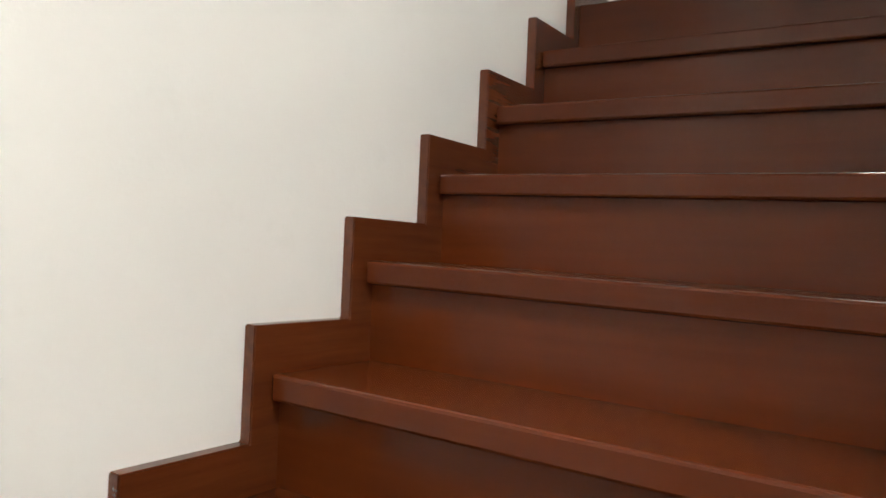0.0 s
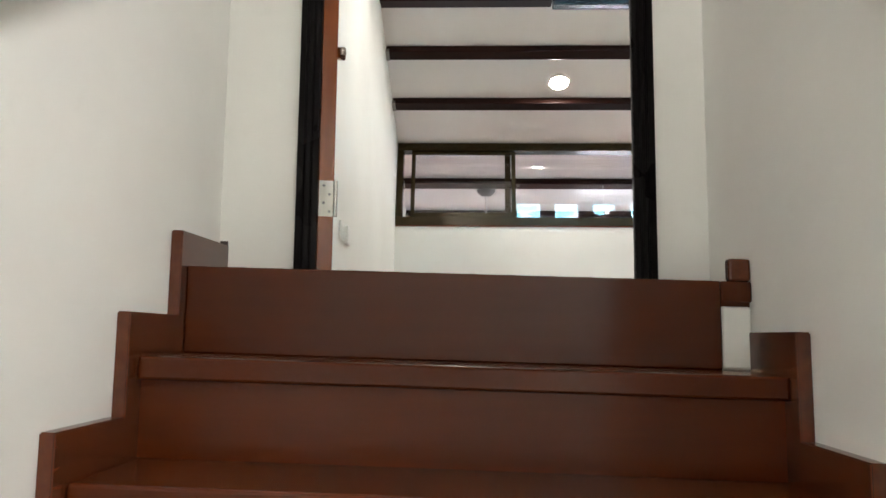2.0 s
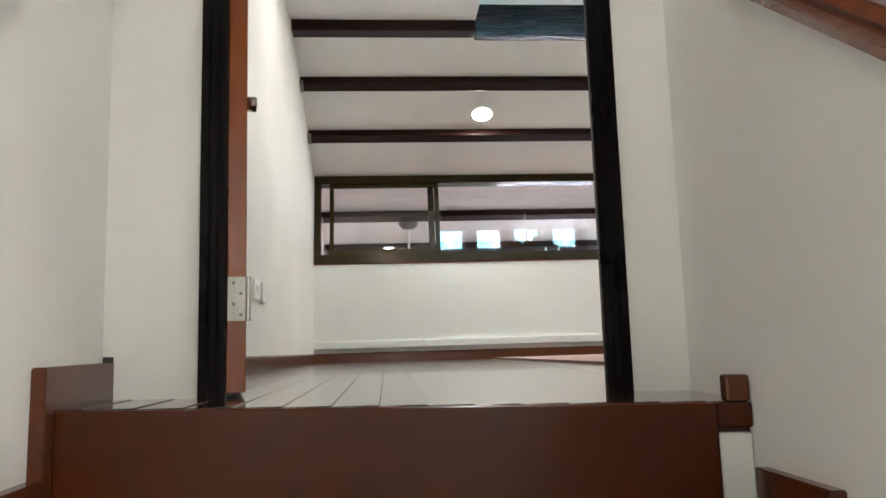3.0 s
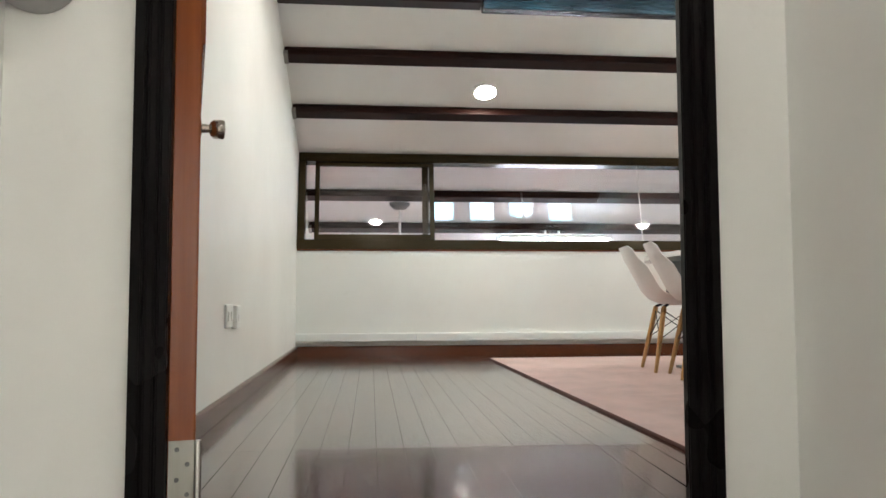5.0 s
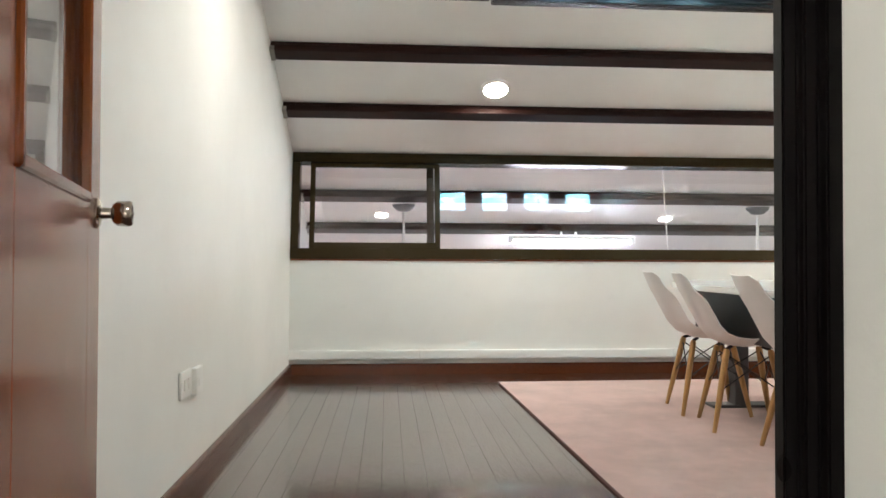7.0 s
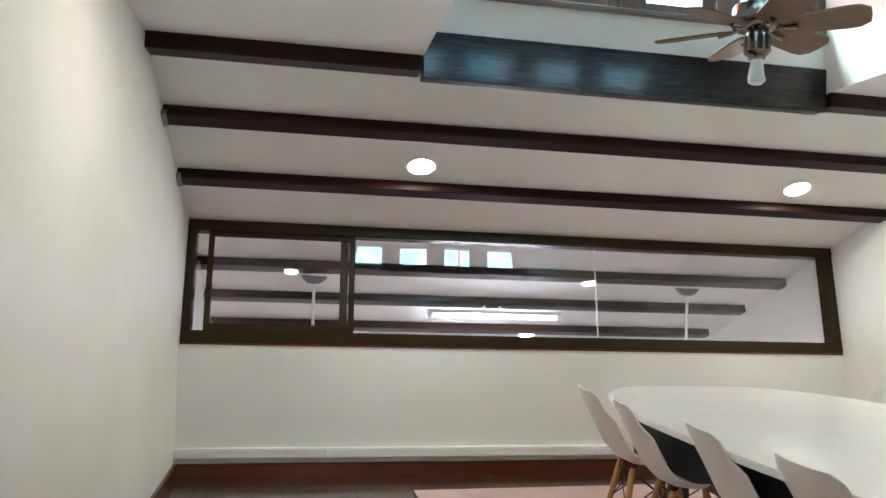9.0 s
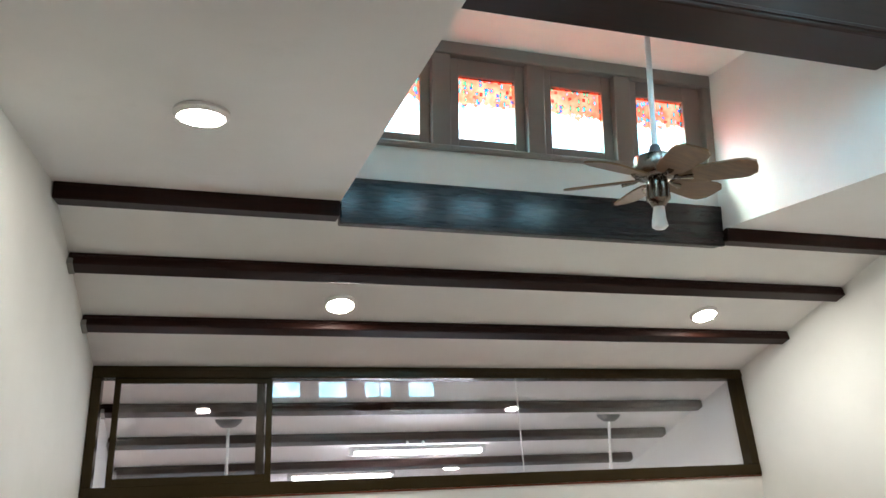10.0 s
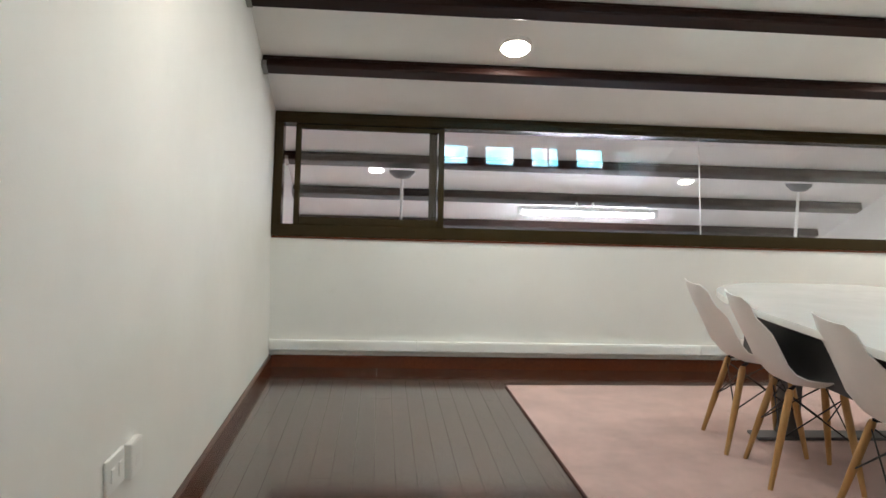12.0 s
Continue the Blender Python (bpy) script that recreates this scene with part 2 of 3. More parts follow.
# ---- setting: walls, floor, ceilings ----
bm = bm_box(-0.14, 0.0, WALL, 9.2, -0.2, 4.0)
thing("wall_left", bm, M_WALL, "smooth white painted plaster wall of the attic room", "wall", "structure")
bm = bm_box(XR, XR + 0.14, WALL, 9.2, -0.2, 4.0)
thing("wall_right", bm, M_WALL, "smooth white painted plaster wall of the attic room", "wall", "structure")
bm = bm_box(-0.14, XR + 0.14, YW, YW + 0.14, -0.2, SILL)
thing("wall_window", bm, M_WALL, "low white wall under the long window", "wall", "structure")

# door wall with its opening
DX0, DX1, DH = 0.240, 1.196, 2.06
bm = bm_box(-0.14, DX0, WF, WALL, -0.2, 2.7)
bm_box(DX1, XR + 0.14, WF, WALL, -0.2, 2.7, bm=bm)
bm_box(DX0, DX1, WF, WALL, DH, 2.7, bm=bm)
thing("wall_door", bm, M_WALL, "white plaster wall around the attic doorway", "wall", "structure")

# floor slab below the planks
thing("floor", bm_box(0, XR, WF + 0.002, YW, -0.2, -0.055), M_FLOOR, "dark varnished timber plank floor", "floor", "structure")

# flat ceiling with the lantern opening, then the slope running on past the window
TH = 0.12


def slope_outline(y_from, lift=0.0, thick=TH):
    ys = (y_from, HIP, 9.2)
    return [(y, roof_z(y) + lift) for y in ys] + [(y, roof_z(y) + lift + thick) for y in reversed(ys)]


bm = bm_box(0, OX0, WALL, KINK, FLAT, FLAT + TH)
bm_box(OX1, XR, WALL, KINK, FLAT, FLAT + TH, bm=bm)
bm_box(OX0, OX1, WALL, 0.9, FLAT, FLAT + TH, bm=bm)
bm_prism([(0.9, FLAT), (OY0, 2.76), (OY0, 2.88), (0.9, FLAT + TH)], "x", OX0, OX1, bm=bm)
bm_prism(slope_outline(KINK), "x", 0, OX0, bm=bm)
bm_prism(slope_outline(KINK), "x", OX1, XR, bm=bm)
y1 = OY1
bm_prism(slope_outline(y1), "x", OX0, OX1, bm=bm)
bm_box(OX0 - 0.1, OX1 + 0.1, OY0 - 0.1, OY1 + 0.2, LANTERN, LANTERN + 0.1, bm=bm)
thing("ceiling", bm, M_CEIL, "white painted attic ceiling, flat then sloping", "ceiling", "structure")

# lantern cheeks and the two window walls
WZ0, WZ1 = 2.80, 3.43
for side, x0, x1 in (("left", OX0 - 0.1, OX0), ("right", OX1, OX1 + 0.1)):
    thing("wall_lantern_" + side, bm_box(x0, x1, 0.9, OY1 + 0.2, FLAT + TH, LANTERN), M_CEIL,
          "white cheek wall of the roof lantern", "wall", "structure")
thing("wall_lantern_front", bm_box(OX0, OX1, OY1, OY1 + 0.12, roof_z(OY1) + TH, WZ0), M_CEIL,
      "white wall under the roof lantern windows", "wall", "structure")
thing("wall_lantern_back", bm_box(OX0, OX1, OY0 - 0.1, OY0 - 0.001, 2.765, WZ0), M_CEIL,
      "white wall under the roof lantern windows", "wall", "structure")

# stairwell shell
SD = -3.6
thing("wall_stair_left", bm_box(SW0 - 0.14, SW0, SD, WF, -2.6, 2.7), M_WALL, "white painted stairwell wall with faint hand marks", "wall", "structure")
thing("wall_stair_right", bm_box(SW1, SW1 + 0.14, -1.98, WF, -2.6, 2.7), M_WALL, "white painted stairwell wall with faint hand marks", "wall", "structure")
thing("wall_stair_back", bm_box(SW0 - 0.14, 3.2, SD - 0.14, SD, -2.6, 2.7), M_WALL, "white painted stairwell wall", "wall", "structure")
# unseen side hall, added so that its lamp lights the stairwell's left wall
thing("wall_hall_side", bm_box(SW1 + 0.14, 3.2, -2.12, -1.98, -2.6, 1.6), M_WALL, "plain white wall of the unseen hall added beside the stairs", "wall", "structure")
thing("wall_hall_end", bm_box(3.06, 3.2, SD, -2.12, -2.6, 1.6), M_WALL, "plain white wall of the unseen hall added beside the stairs", "wall", "structure")
bm = bm_box(SW1, 3.2, SD, -1.98, 1.6, 1.72)
bm_box(SW1, SW1 + 0.1, SD, -1.98, 1.72, 2.46, bm=bm)
thing("ceiling_hall", bm, M_CEIL, "plain white ceiling of the unseen hall added beside the stairs", "ceiling", "structure")
thing("ceiling_stair", bm_box(SW0 - 0.14, SW1 + 0.14, SD - 0.14, WF, 2.46, 2.58), M_CEIL, "white stairwell ceiling", "ceiling", "structure")
thing("floor_stair", bm_box(SW0, 3.06, SD, NOSE - GOING * STEPS + 0.05, -2.6, -RISE * STEPS), M_STAIR, "dark timber floor at the stair foot", "floor", "structure")
# space beyond the window
thing("wall_far", bm_box(-0.14, XR + 0.14, 9.2, 9.34, -2.6, 1.0), M_WALL, "plain white wall beyond the window", "wall", "structure")
thing("floor_far", bm_box(-0.14, XR + 0.14, YW + 0.14, 9.34, -2.7, -2.6), M_FLOOR, "dark floor of the space beyond the window", "floor", "structure")

# clay-coloured sheet added over the slope, unseen, to throw pink light into the lantern
M_BOUNCE = plain("clay_bounce_sheet", (0.50, 0.17, 0.10), 0.8, 0.25)
y0 = OY1 + 0.13
thing("roof", bm_prism(slope_outline(y0, TH + 0.004, 0.026), "x", 0, XR), M_BOUNCE,
      "unseen orange-red sheet added outside to bounce warm light into the lantern", "roof", "structure")

# ---- roof beams ----
def roof_beam(y, label, z_drop=0.07, width=0.10, x1=XR):
    """A beam across the room, its top in the roof slope."""
    a = math.atan(SLOPE)
    m = pose(0, y, roof_z(y), -math.degrees(a))
    bm = bm_box(0.004, x1 - 0.004, -width / 2, width / 2, -z_drop, -0.001, 0.008, 2)
    # a shallow bead along the lower edges
    bm_box(0.01, x1 - 0.01, -width / 2 - 0.006, width / 2 + 0.006, -z_drop * 0.42, -z_drop * 0.30, 0.003, bm=bm)
    beam = thing("ceiling_beam", bm, M_BEAM, label, "beam", group="roof beams", m=m)
    shoe = bm_box(0.001, 0.030, -width / 2 - 0.003, width / 2 + 0.003, -z_drop - 0.003, -z_drop + 0.03, 0.001)
    part("beam_shoe", shoe, M_HINGE, beam, "small grey steel shoe", m=m)
    return beam


roof_beam(4.645, "dark stained timber beam across the sloping ceiling")
roof_beam(4.07, "dark stained timber beam across the sloping ceiling")
for y, x1 in ((5.735, 4.93), (6.25, 4.875), (6.78, 4.82)):
    roof_beam(y, "dark timber beam beyond the long window", 0.072, 0.10, x1)
for x0, x1 in ((0.004, OX0 - 0.003), (OX1 + 0.003, XR - 0.004)):
    bm = bm_box(x0, x1, 3.50, 3.635, FLAT - 0.08, FLAT + 0.02, 0.008, 2)
    thing("ceiling_beam", bm, M_BEAM, "dark timber beam where flat ceiling meets slope", "beam", group="roof beams")
bm = bm_box(OX0 + 0.002, OX1 - 0.002, OY1 - 0.03, OY1 - 0.002, 2.355, 2.60, 0.006, 2)
bm_box(OX0 + 0.004, OX1 - 0.004, OY1 - 0.036, OY1 - 0.028, 2.355, 2.385, 0.003, bm=bm)
bm_box(OX0 + 0.004, OX1 - 0.004, OY1 - 0.001, OY1 + 0.072, 2.360, 2.455, 0.006, bm=bm)
thing("fascia_board", bm, M_FASCIA, "glossy black-brown fascia board below the roof lantern", "board")
bm = bm_box(OX0 + 0.002, OX1 - 0.002, 2.08, 2.357, 2.945, 3.26, 0.012, 2)
bm_box(OX0 + 0.004, OX1 - 0.004, 2.072, 2.08, 2.965, 2.985, 0.003, bm=bm)
thing("ridge_beam", bm, M_BEAM, "heavy dark red-brown timber beam across the roof lantern", "beam")


# ---- roof lantern windows ----
def painted_pane(name, skyline):
    """Stained glass: a red-orange village over a pale blue clouded sky."""
    mat, nt, b = base_material(name)
    nt.nodes.remove(b)
    co = nt.nodes.new("ShaderNodeTexCoord")
    sep = nt.nodes.new("ShaderNodeSeparateXYZ")
    nt.links.new(co.outputs["Generated"], sep.inputs[0])
    cloud = ramp(nt, tex_noise(nt, 9, 5, random_shift=True), [(0.36, (0.42, 0.86, 0.93)), (0.48, (0.58, 0.90, 0.94)), (0.60, (0.92, 0.94, 0.94)), (0.72, (0.95, 0.76, 0.64))])
    info = nt.nodes.new("ShaderNodeObjectInfo")
    add = nt.nodes.new("ShaderNodeVectorMath")
    add.operation = "ADD"
    nt.links.new(co.outputs["Object"], add.inputs[0])
    nt.links.new(info.outputs["Random"], add.inputs[1])
    flat = nt.nodes.new("ShaderNodeSeparateXYZ")
    nt.links.new(add.outputs[0], flat.inputs[0])

    def shapes(ground, metric, wide, tall, size, colours, share):
        """Outlined figures scattered over the ground colour, one to a cell."""
        uv = nt.nodes.new("ShaderNodeCombineXYZ")
        for axis, factor, slot in (("X", wide, 0), ("Z", tall, 1)):
            k = nt.nodes.new("ShaderNodeMath")
            k.operation = "MULTIPLY"
            k.inputs[1].default_value = factor
            nt.links.new(flat.outputs[axis], k.inputs[0])
            nt.links.new(k.outputs[0], uv.inputs[slot])
        v = nt.nodes.new("ShaderNodeTexVoronoi")
        v.voronoi_dimensions = "2D"
        v.distance = metric
        v.inputs["Scale"].default_value = 1.0
        v.inputs["Randomness"].default_value = 0.75
        nt.links.new(uv.outputs[0], v.inputs["Vector"])
        cell = nt.nodes.new("ShaderNodeSeparateColor")
        nt.links.new(v.outputs["Color"], cell.inputs[0])
        fill = ramp(nt, cell.outputs[0], [(i / len(colours), c) for i, c in enumerate(colours)])
        fill.node.color_ramp.interpolation = "CONSTANT"
        line = ramp(nt, v.outputs["Distance"], [(size - 0.09, (1, 1, 1)), (size - 0.05, (0.10, 0.09, 0.11))])
        fill = mix(nt, fill, line, 1.0, "MULTIPLY")
        inside = ramp(nt, v.outputs["Distance"], [(size - 0.02, (1, 1, 1)), (size + 0.02, (0, 0, 0))])
        some = ramp(nt, cell.outputs[1], [(share - 0.01, (1, 1, 1)), (share + 0.01, (0, 0, 0))])
        return mix(nt, ground, fill, mix(nt, inside, some, 1.0, "MULTIPLY"))

    hills = ramp(nt, tex_noise(nt, 11, 3, random_shift=True), [(0.35, (0.62, 0.20, 0.13)), (0.5, (0.70, 0.27, 0.18)), (0.66, (0.66, 0.33, 0.24))])
    bits = shapes(hills, "CHEBYCHEV", 44.0, 36.0, 0.36, [(0.09, 0.30, 0.42), (0.62, 0.10, 0.07), (0.55, 0.30, 0.30), (0.10, 0.22, 0.45)], 0.24)
    bits = shapes(bits, "EUCLIDEAN", 52.0, 20.0, 0.38, [(0.18, 0.36, 0.24), (0.13, 0.36, 0.36), (0.28, 0.36, 0.20), (0.16, 0.40, 0.48)], 0.36)
    # the skyline between the two
    wob = nt.nodes.new("ShaderNodeMath")
    wob.operation = "MULTIPLY_ADD"
    nt.links.new(tex_noise(nt, 16, 3, random_shift=True), wob.inputs[0])
    wob.inputs[1].default_value = -0.45
    nt.links.new(sep.outputs["Z"], wob.inputs[2])
    where = ramp(nt, wob.outputs[0], [(skyline, (0, 0, 0)), (skyline + 0.05, (1, 1, 1))])
    col = mix(nt, cloud, bits, where)
    thru = nt.nodes.new("ShaderNodeBsdfTransparent")
    nt.links.new(col, thru.inputs[0])
    nt.links.new(thru.outputs[0], nt.nodes["Material Output"].inputs[0])
    return mat


M_PANE = painted_pane("painted_glass", 0.31)
M_PANE_SKY = painted_pane("painted_glass_sky", 0.68)
PANES = [(1.43, 1.768), (1.998, 2.337), (2.568, 2.900), (3.136, 3.466)]
GZ0, GZ1 = 2.896, 3.272


def lantern_window(name, y_in, out, label, glass, dz=0.0):
    """Four small fixed lights in one painted timber frame; y_in is the room face, out the way outdoors."""
    win = empty(name, label, "window", "structure", m=pose(0, y_in, 0))

    def box(x0, x1, a, b, z0, z1, bev=0.005):
        lo, hi = sorted((a * out, b * out))
        return bm_box(x0, x1, lo, hi, z0, z1, bev)
    part("top_rail", box(OX0, OX1, -0.02, 0.10, WZ1 - 0.055, WZ1 + 0.02), M_MULL, win)
    part("sill", box(OX0, OX1, -0.03, 0.10, WZ0, WZ0 + 0.03), M_MULL, win)
    posts = [OX0 + 0.02] + [(a[1] + b[0]) / 2 for a, b in zip(PANES, PANES[1:])] + [OX1 - 0.025]
    for i, x in enumerate(posts):
        w = 0.055 if 0 < i < 4 else 0.03
        part("post", box(x - w, x + w, -0.012, 0.10, WZ0 + 0.031, WZ1 - 0.056), M_MULL, win)
    for (x0, x1), l, r in zip(PANES, posts, posts[1:]):
        lw = 0.056 if l > OX0 + 0.1 else 0.031
        rw = 0.056 if r < OX1 - 0.1 else 0.031
        bm = box(l + lw, x0, 0.03, 0.075, WZ0 + 0.031, WZ1 - 0.056, 0.004)
        bm_box(x1, r - rw, *sorted((0.03 * out, 0.075 * out)), WZ0 + 0.031, WZ1 - 0.056, 0.004, bm=bm)
        bm_box(x0, x1, *sorted((0.03 * out, 0.075 * out)), WZ0 + 0.031, GZ0 + dz, 0.004, bm=bm)
        bm_box(x0, x1, *sorted((0.03 * out, 0.075 * out)), GZ1 + dz, WZ1 - 0.056, 0.004, bm=bm)
        part("sash", bm, M_MULL, win)
        part("pane", box(x0, x1, 0.05, 0.054, GZ0 + dz, GZ1 + dz, 0), glass, win, "stained glass pane of houses and sky")
    return win


lantern_window("window_1", OY1, 1, "row of four small stained glass windows in brown frames", M_PANE)
lantern_window("window_2", OY0, -1, "row of four small stained glass windows facing the long window", M_PANE_SKY, 0.065)

# ---- the long leaning window ----
WIN = pose(0, YW, SILL, -math.degrees(LEAN))
win = empty("window_3", "long bronze aluminium sliding window leaning outward under the slope", "window", "structure", m=WIN)


def win_part(name, bm, mat=None, label=""):
    return part(name, bm, mat or M_BRONZE, win, label)


H = WIN_H
win_part("sill_board", bm_box(0.004, XR - 0.004, -0.009, 0.03, -0.013, -0.001, 0.003), M_SKIRT, "thin red-brown timber edge below the sill")
win_part("sill_rail", bm_box(0.002, XR - 0.002, -0.012, 0.10, 0.0, 0.082, 0.004))
bm = bm_box(0.002, XR - 0.002, -0.010, 0.10, H - 0.078, H, 0.004)
bm_box(0.004, 1.95, -0.016, -0.009, H - 0.03, H - 0.006, 0.002, bm=bm)
bm_box(0.004, 1.95, -0.016, -0.009, H - 0.072, H - 0.052, 0.002, bm=bm)
bm_box(1.95, XR - 0.004, -0.02, -0.009, H - 0.058, H - 0.036, 0.002, bm=bm)
win_part("head_rail", bm)
win_part("jamb", bm_box(0.002, 0.062, -0.008, 0.10, 0.083, H - 0.079, 0.003))
win_part("jamb", bm_box(XR - 0.075, XR - 0.002, -0.008, 0.10, 0.083, H - 0.079, 0.003))
# sliding sash at the wall end, and the fixed lights
S0, S1 = 0.140, 1.146
bm = bm_box(S0, S0 + 0.038, 0.015, 0.045, 0.083, H - 0.079, 0.003)
bm_box(S1 - 0.04, S1, 0.015, 0.045, 0.083, H - 0.079, 0.003, bm=bm)
bm_box(S0 + 0.038, S1 - 0.04, 0.015, 0.045, 0.083, 0.133, 0.003, bm=bm)
bm_box(S0 + 0.038, S1 - 0.04, 0.015, 0.045, H - 0.11, H - 0.079, 0.003, bm=bm)
sash = win_part("sliding_sash", bm)
part("pane", bm_box(S0 + 0.03, S1 - 0.03, 0.028, 0.033, 0.12, H - 0.1), M_GLASS, sash).visible_shadow = False
win_part("meeting_stile", bm_box(1.045, 1.10, 0.055, 0.085, 0.083, H - 0.079, 0.003))
for x0, x1 in ((1.09, 2.968), (2.972, XR - 0.07)):
    win_part("pane", bm_box(x0, x1, 0.066, 0.072, 0.07, H - 0.07), M_GLASS).visible_shadow = False
bm = bm_box(2.967, 2.973, 0.0655, 0.0725, 0.083, H - 0.079)
win_part("pane_seal", bm, M_WHITE)


# ---- lamps ----
def led_disc(m, label, glow_mat=M_LED, r=0.080):
    lamp = empty("ceiling_light", label, "ceiling light", group="round ceiling lights", m=m)
    part("rim", bm_lathe([(0, 0), (r + 0.018, 0), (r + 0.020, -0.012), (r + 0.006, -0.026), (r, -0.024), (0, -0.023)], 40), M_WHITE, lamp, smooth=True)
    part("diffuser", bm_lathe([(r - 0.002, -0.0235), (r - 0.004, -0.028), (r * 0.6, -0.031), (0, -0.032)], 40), glow_mat, lamp, "glowing white diffuser", smooth=True)
    return lamp


tilt = -math.degrees(math.atan(SLOPE))
led_disc(pose(1.477, 4.41, roof_z(4.41), tilt), "lit round white lamp on the sloping ceiling")
led_disc(pose(4.085, 4.40, roof_z(4.40), tilt), "lit round white lamp on the sloping ceiling")
led_disc(pose(0.668, 2.46, FLAT), "lit round white lamp on the flat ceiling", M_LEDFLAT)
led_disc(pose(4.10, 2.46, FLAT), "lit round white lamp on the flat ceiling", M_LEDFLAT)
# fill lamp added out of view, made wide to soften the stairwell shadows
led_disc(pose(1.90, -2.75, 1.60), "large unseen round fill lamp added to light the stairwell", M_HALLFILL, 0.30)
led_disc(pose(1.13, -0.5, 2.46), "lit round white lamp on the stairwell ceiling", M_STAIRTOP, 0.08)
led_disc(pose(2.97, 6.9, roof_z(6.9), tilt), "lit round lamp beyond the long window")


def batten(x0, x1, y, z, label):
    """A tube lamp on a white tray, hung from the roof by two stems."""
    lamp = empty("tube_lamp", label, "tube light", group="tube lamps beyond the window", m=pose((x0 + x1) / 2, y, z))
    half = (x1 - x0) / 2
    part("tray", bm_box(-half, half, -0.03, 0.03, 0.02, 0.055, 0.006), M_WHITE, lamp)
    part("tube", bm_tube([(-half + 0.03, 0, 0), (half - 0.03, 0, 0)], 0.016), M_TUBE, lamp, "glowing fluorescent tube", smooth=True)
    for s in (-1, 1):
        part("end_cap", bm_box(s * half - 0.02, s * half + 0.02, -0.026, 0.026, -0.02, 0.05, 0.004), M_WHITE, lamp)
        part("stem", bm_tube([(s * half * 0.12 - 0.03, 0, 0.055), (s * half * 0.12 - 0.03, 0, roof_z(y) - z)], 0.011), M_WHITE, lamp)
    return lamp


batten(1.88, 3.04, 6.21, 1.05, "lit white tube lamp hanging beyond the long window")
batten(1.45, 2.40, 6.95, 0.80, "lit white tube lamp hanging beyond the long window")


def stem_fan(x):
    """Only the canopy and the rod of these fans show above the sill."""
    fan = empty("hanging_fan", "dark ceiling fan canopy with white rod beyond the window", "ceiling fan", group="fans beyond the window", m=pose(x, 5.735, roof_z(5.735) - 0.10))
    part("canopy", bm_lathe([(0, 0), (0.10, 0), (0.095, -0.02), (0.05, -0.06), (0, -0.065)], 24), M_GREY, fan, smooth=True)
    part("rod", bm_tube([(0, 0, -0.06), (0, 0, -0.75)], 0.012), M_WHITE, fan, "thin white rod", smooth=True)
    part("motor", bm_lathe([(0, -0.74), (0.09, -0.75), (0.11, -0.80), (0.08, -0.87), (0, -0.88)], 24), M_GREY, fan, smooth=True)


stem_fan(0.876)
stem_fan(4.022)

# ---- ceiling fan in the lantern ----
FX, FY = 2.535, 2.52
fan = empty("ceiling_fan", "wooden-bladed ceiling fan with nickel body on a white rod", "ceiling fan", m=pose(FX, FY, 2.49))
part("rod", bm_tube([(0, 0, 0.0), (0, 0, LANTERN - 2.49)], 0.013), M_WHITE, fan, "white painted rod", smooth=True)
part("collar", bm_lathe([(0, 0.045), (0.02, 0.045), (0.028, 0.02), (0.03, 0.0), (0, 0)], 20), M_GREY, fan, smooth=True)
M_FANMETAL = metal("fan_nickel", (0.22, 0.19, 0.16), 0.22)
M_BLADE = varnished("fan_blade_oak", (0.115, 0.058, 0.020), (0.21, 0.112, 0.042), 0.5, "x", 10.0, False, 0.1)
part("motor", bm_lathe([(0, 0.004), (0.06, 0.002), (0.092, -0.012), (0.10, -0.04), (0.10, -0.085), (0.09, -0.10), (0.05, -0.115), (0, -0.117)], 36), M_FANMETAL, fan, "dark nickel motor housing", smooth=True)
part("switch_housing", bm_lathe([(0, -0.112), (0.045, -0.114), (0.05, -0.15), (0.052, -0.20), (0.035, -0.215), (0.03, -0.23), (0, -0.232)], 28), M_FANMETAL, fan, smooth=True)
bm = bm_lathe([(0, -0.228), (0.020, -0.23), (0.023, -0.255), (0.031, -0.29), (0.034, -0.318), (0.024, -0.328), (0, -0.330)], 18)
for v in bm.verts:
    v.co.x += 0.004 * math.sin(40 * v.co.z + 3 * v.co.y * 50)
part("wrapped_lamp", bm, M_WHITE, fan, "lamp holder wrapped in white tape", smooth=True)
for k in range(6):
    a = radians(-41 + 60 * k)
    turn = pose(0, 0, -0.105, 0, 0, math.degrees(a))
    prof = [(0.09, 0.034), (0.14, 0.058), (0.20, 0.066), (0.33, 0.076), (0.365, 0.072), (0.400, 0.045), (0.404, 0.0)]
    pts = [(x, w) for x, w in prof] + [(x, -w) for x, w in reversed(prof[:-1])]
    bm = bm_prism(pts, "z", -0.004, 0.004)
    blade = part("blade", bm, M_BLADE, fan, "brown wooden fan blade", m=turn @ pose(0, 0, 0.0, -14))
    part("blade_arm", bm_tube([(0.055, 0, 0.012), (0.10, 0.0, -0.006), (0.15, 0, -0.008)], [0.010, 0.009, 0.014], 8), M_FANMETAL, blade, m=turn)

# ---- doorway ----
frame_d = empty("door_frame", "black painted timber door frame with stepped moulding", "door frame", "structure")


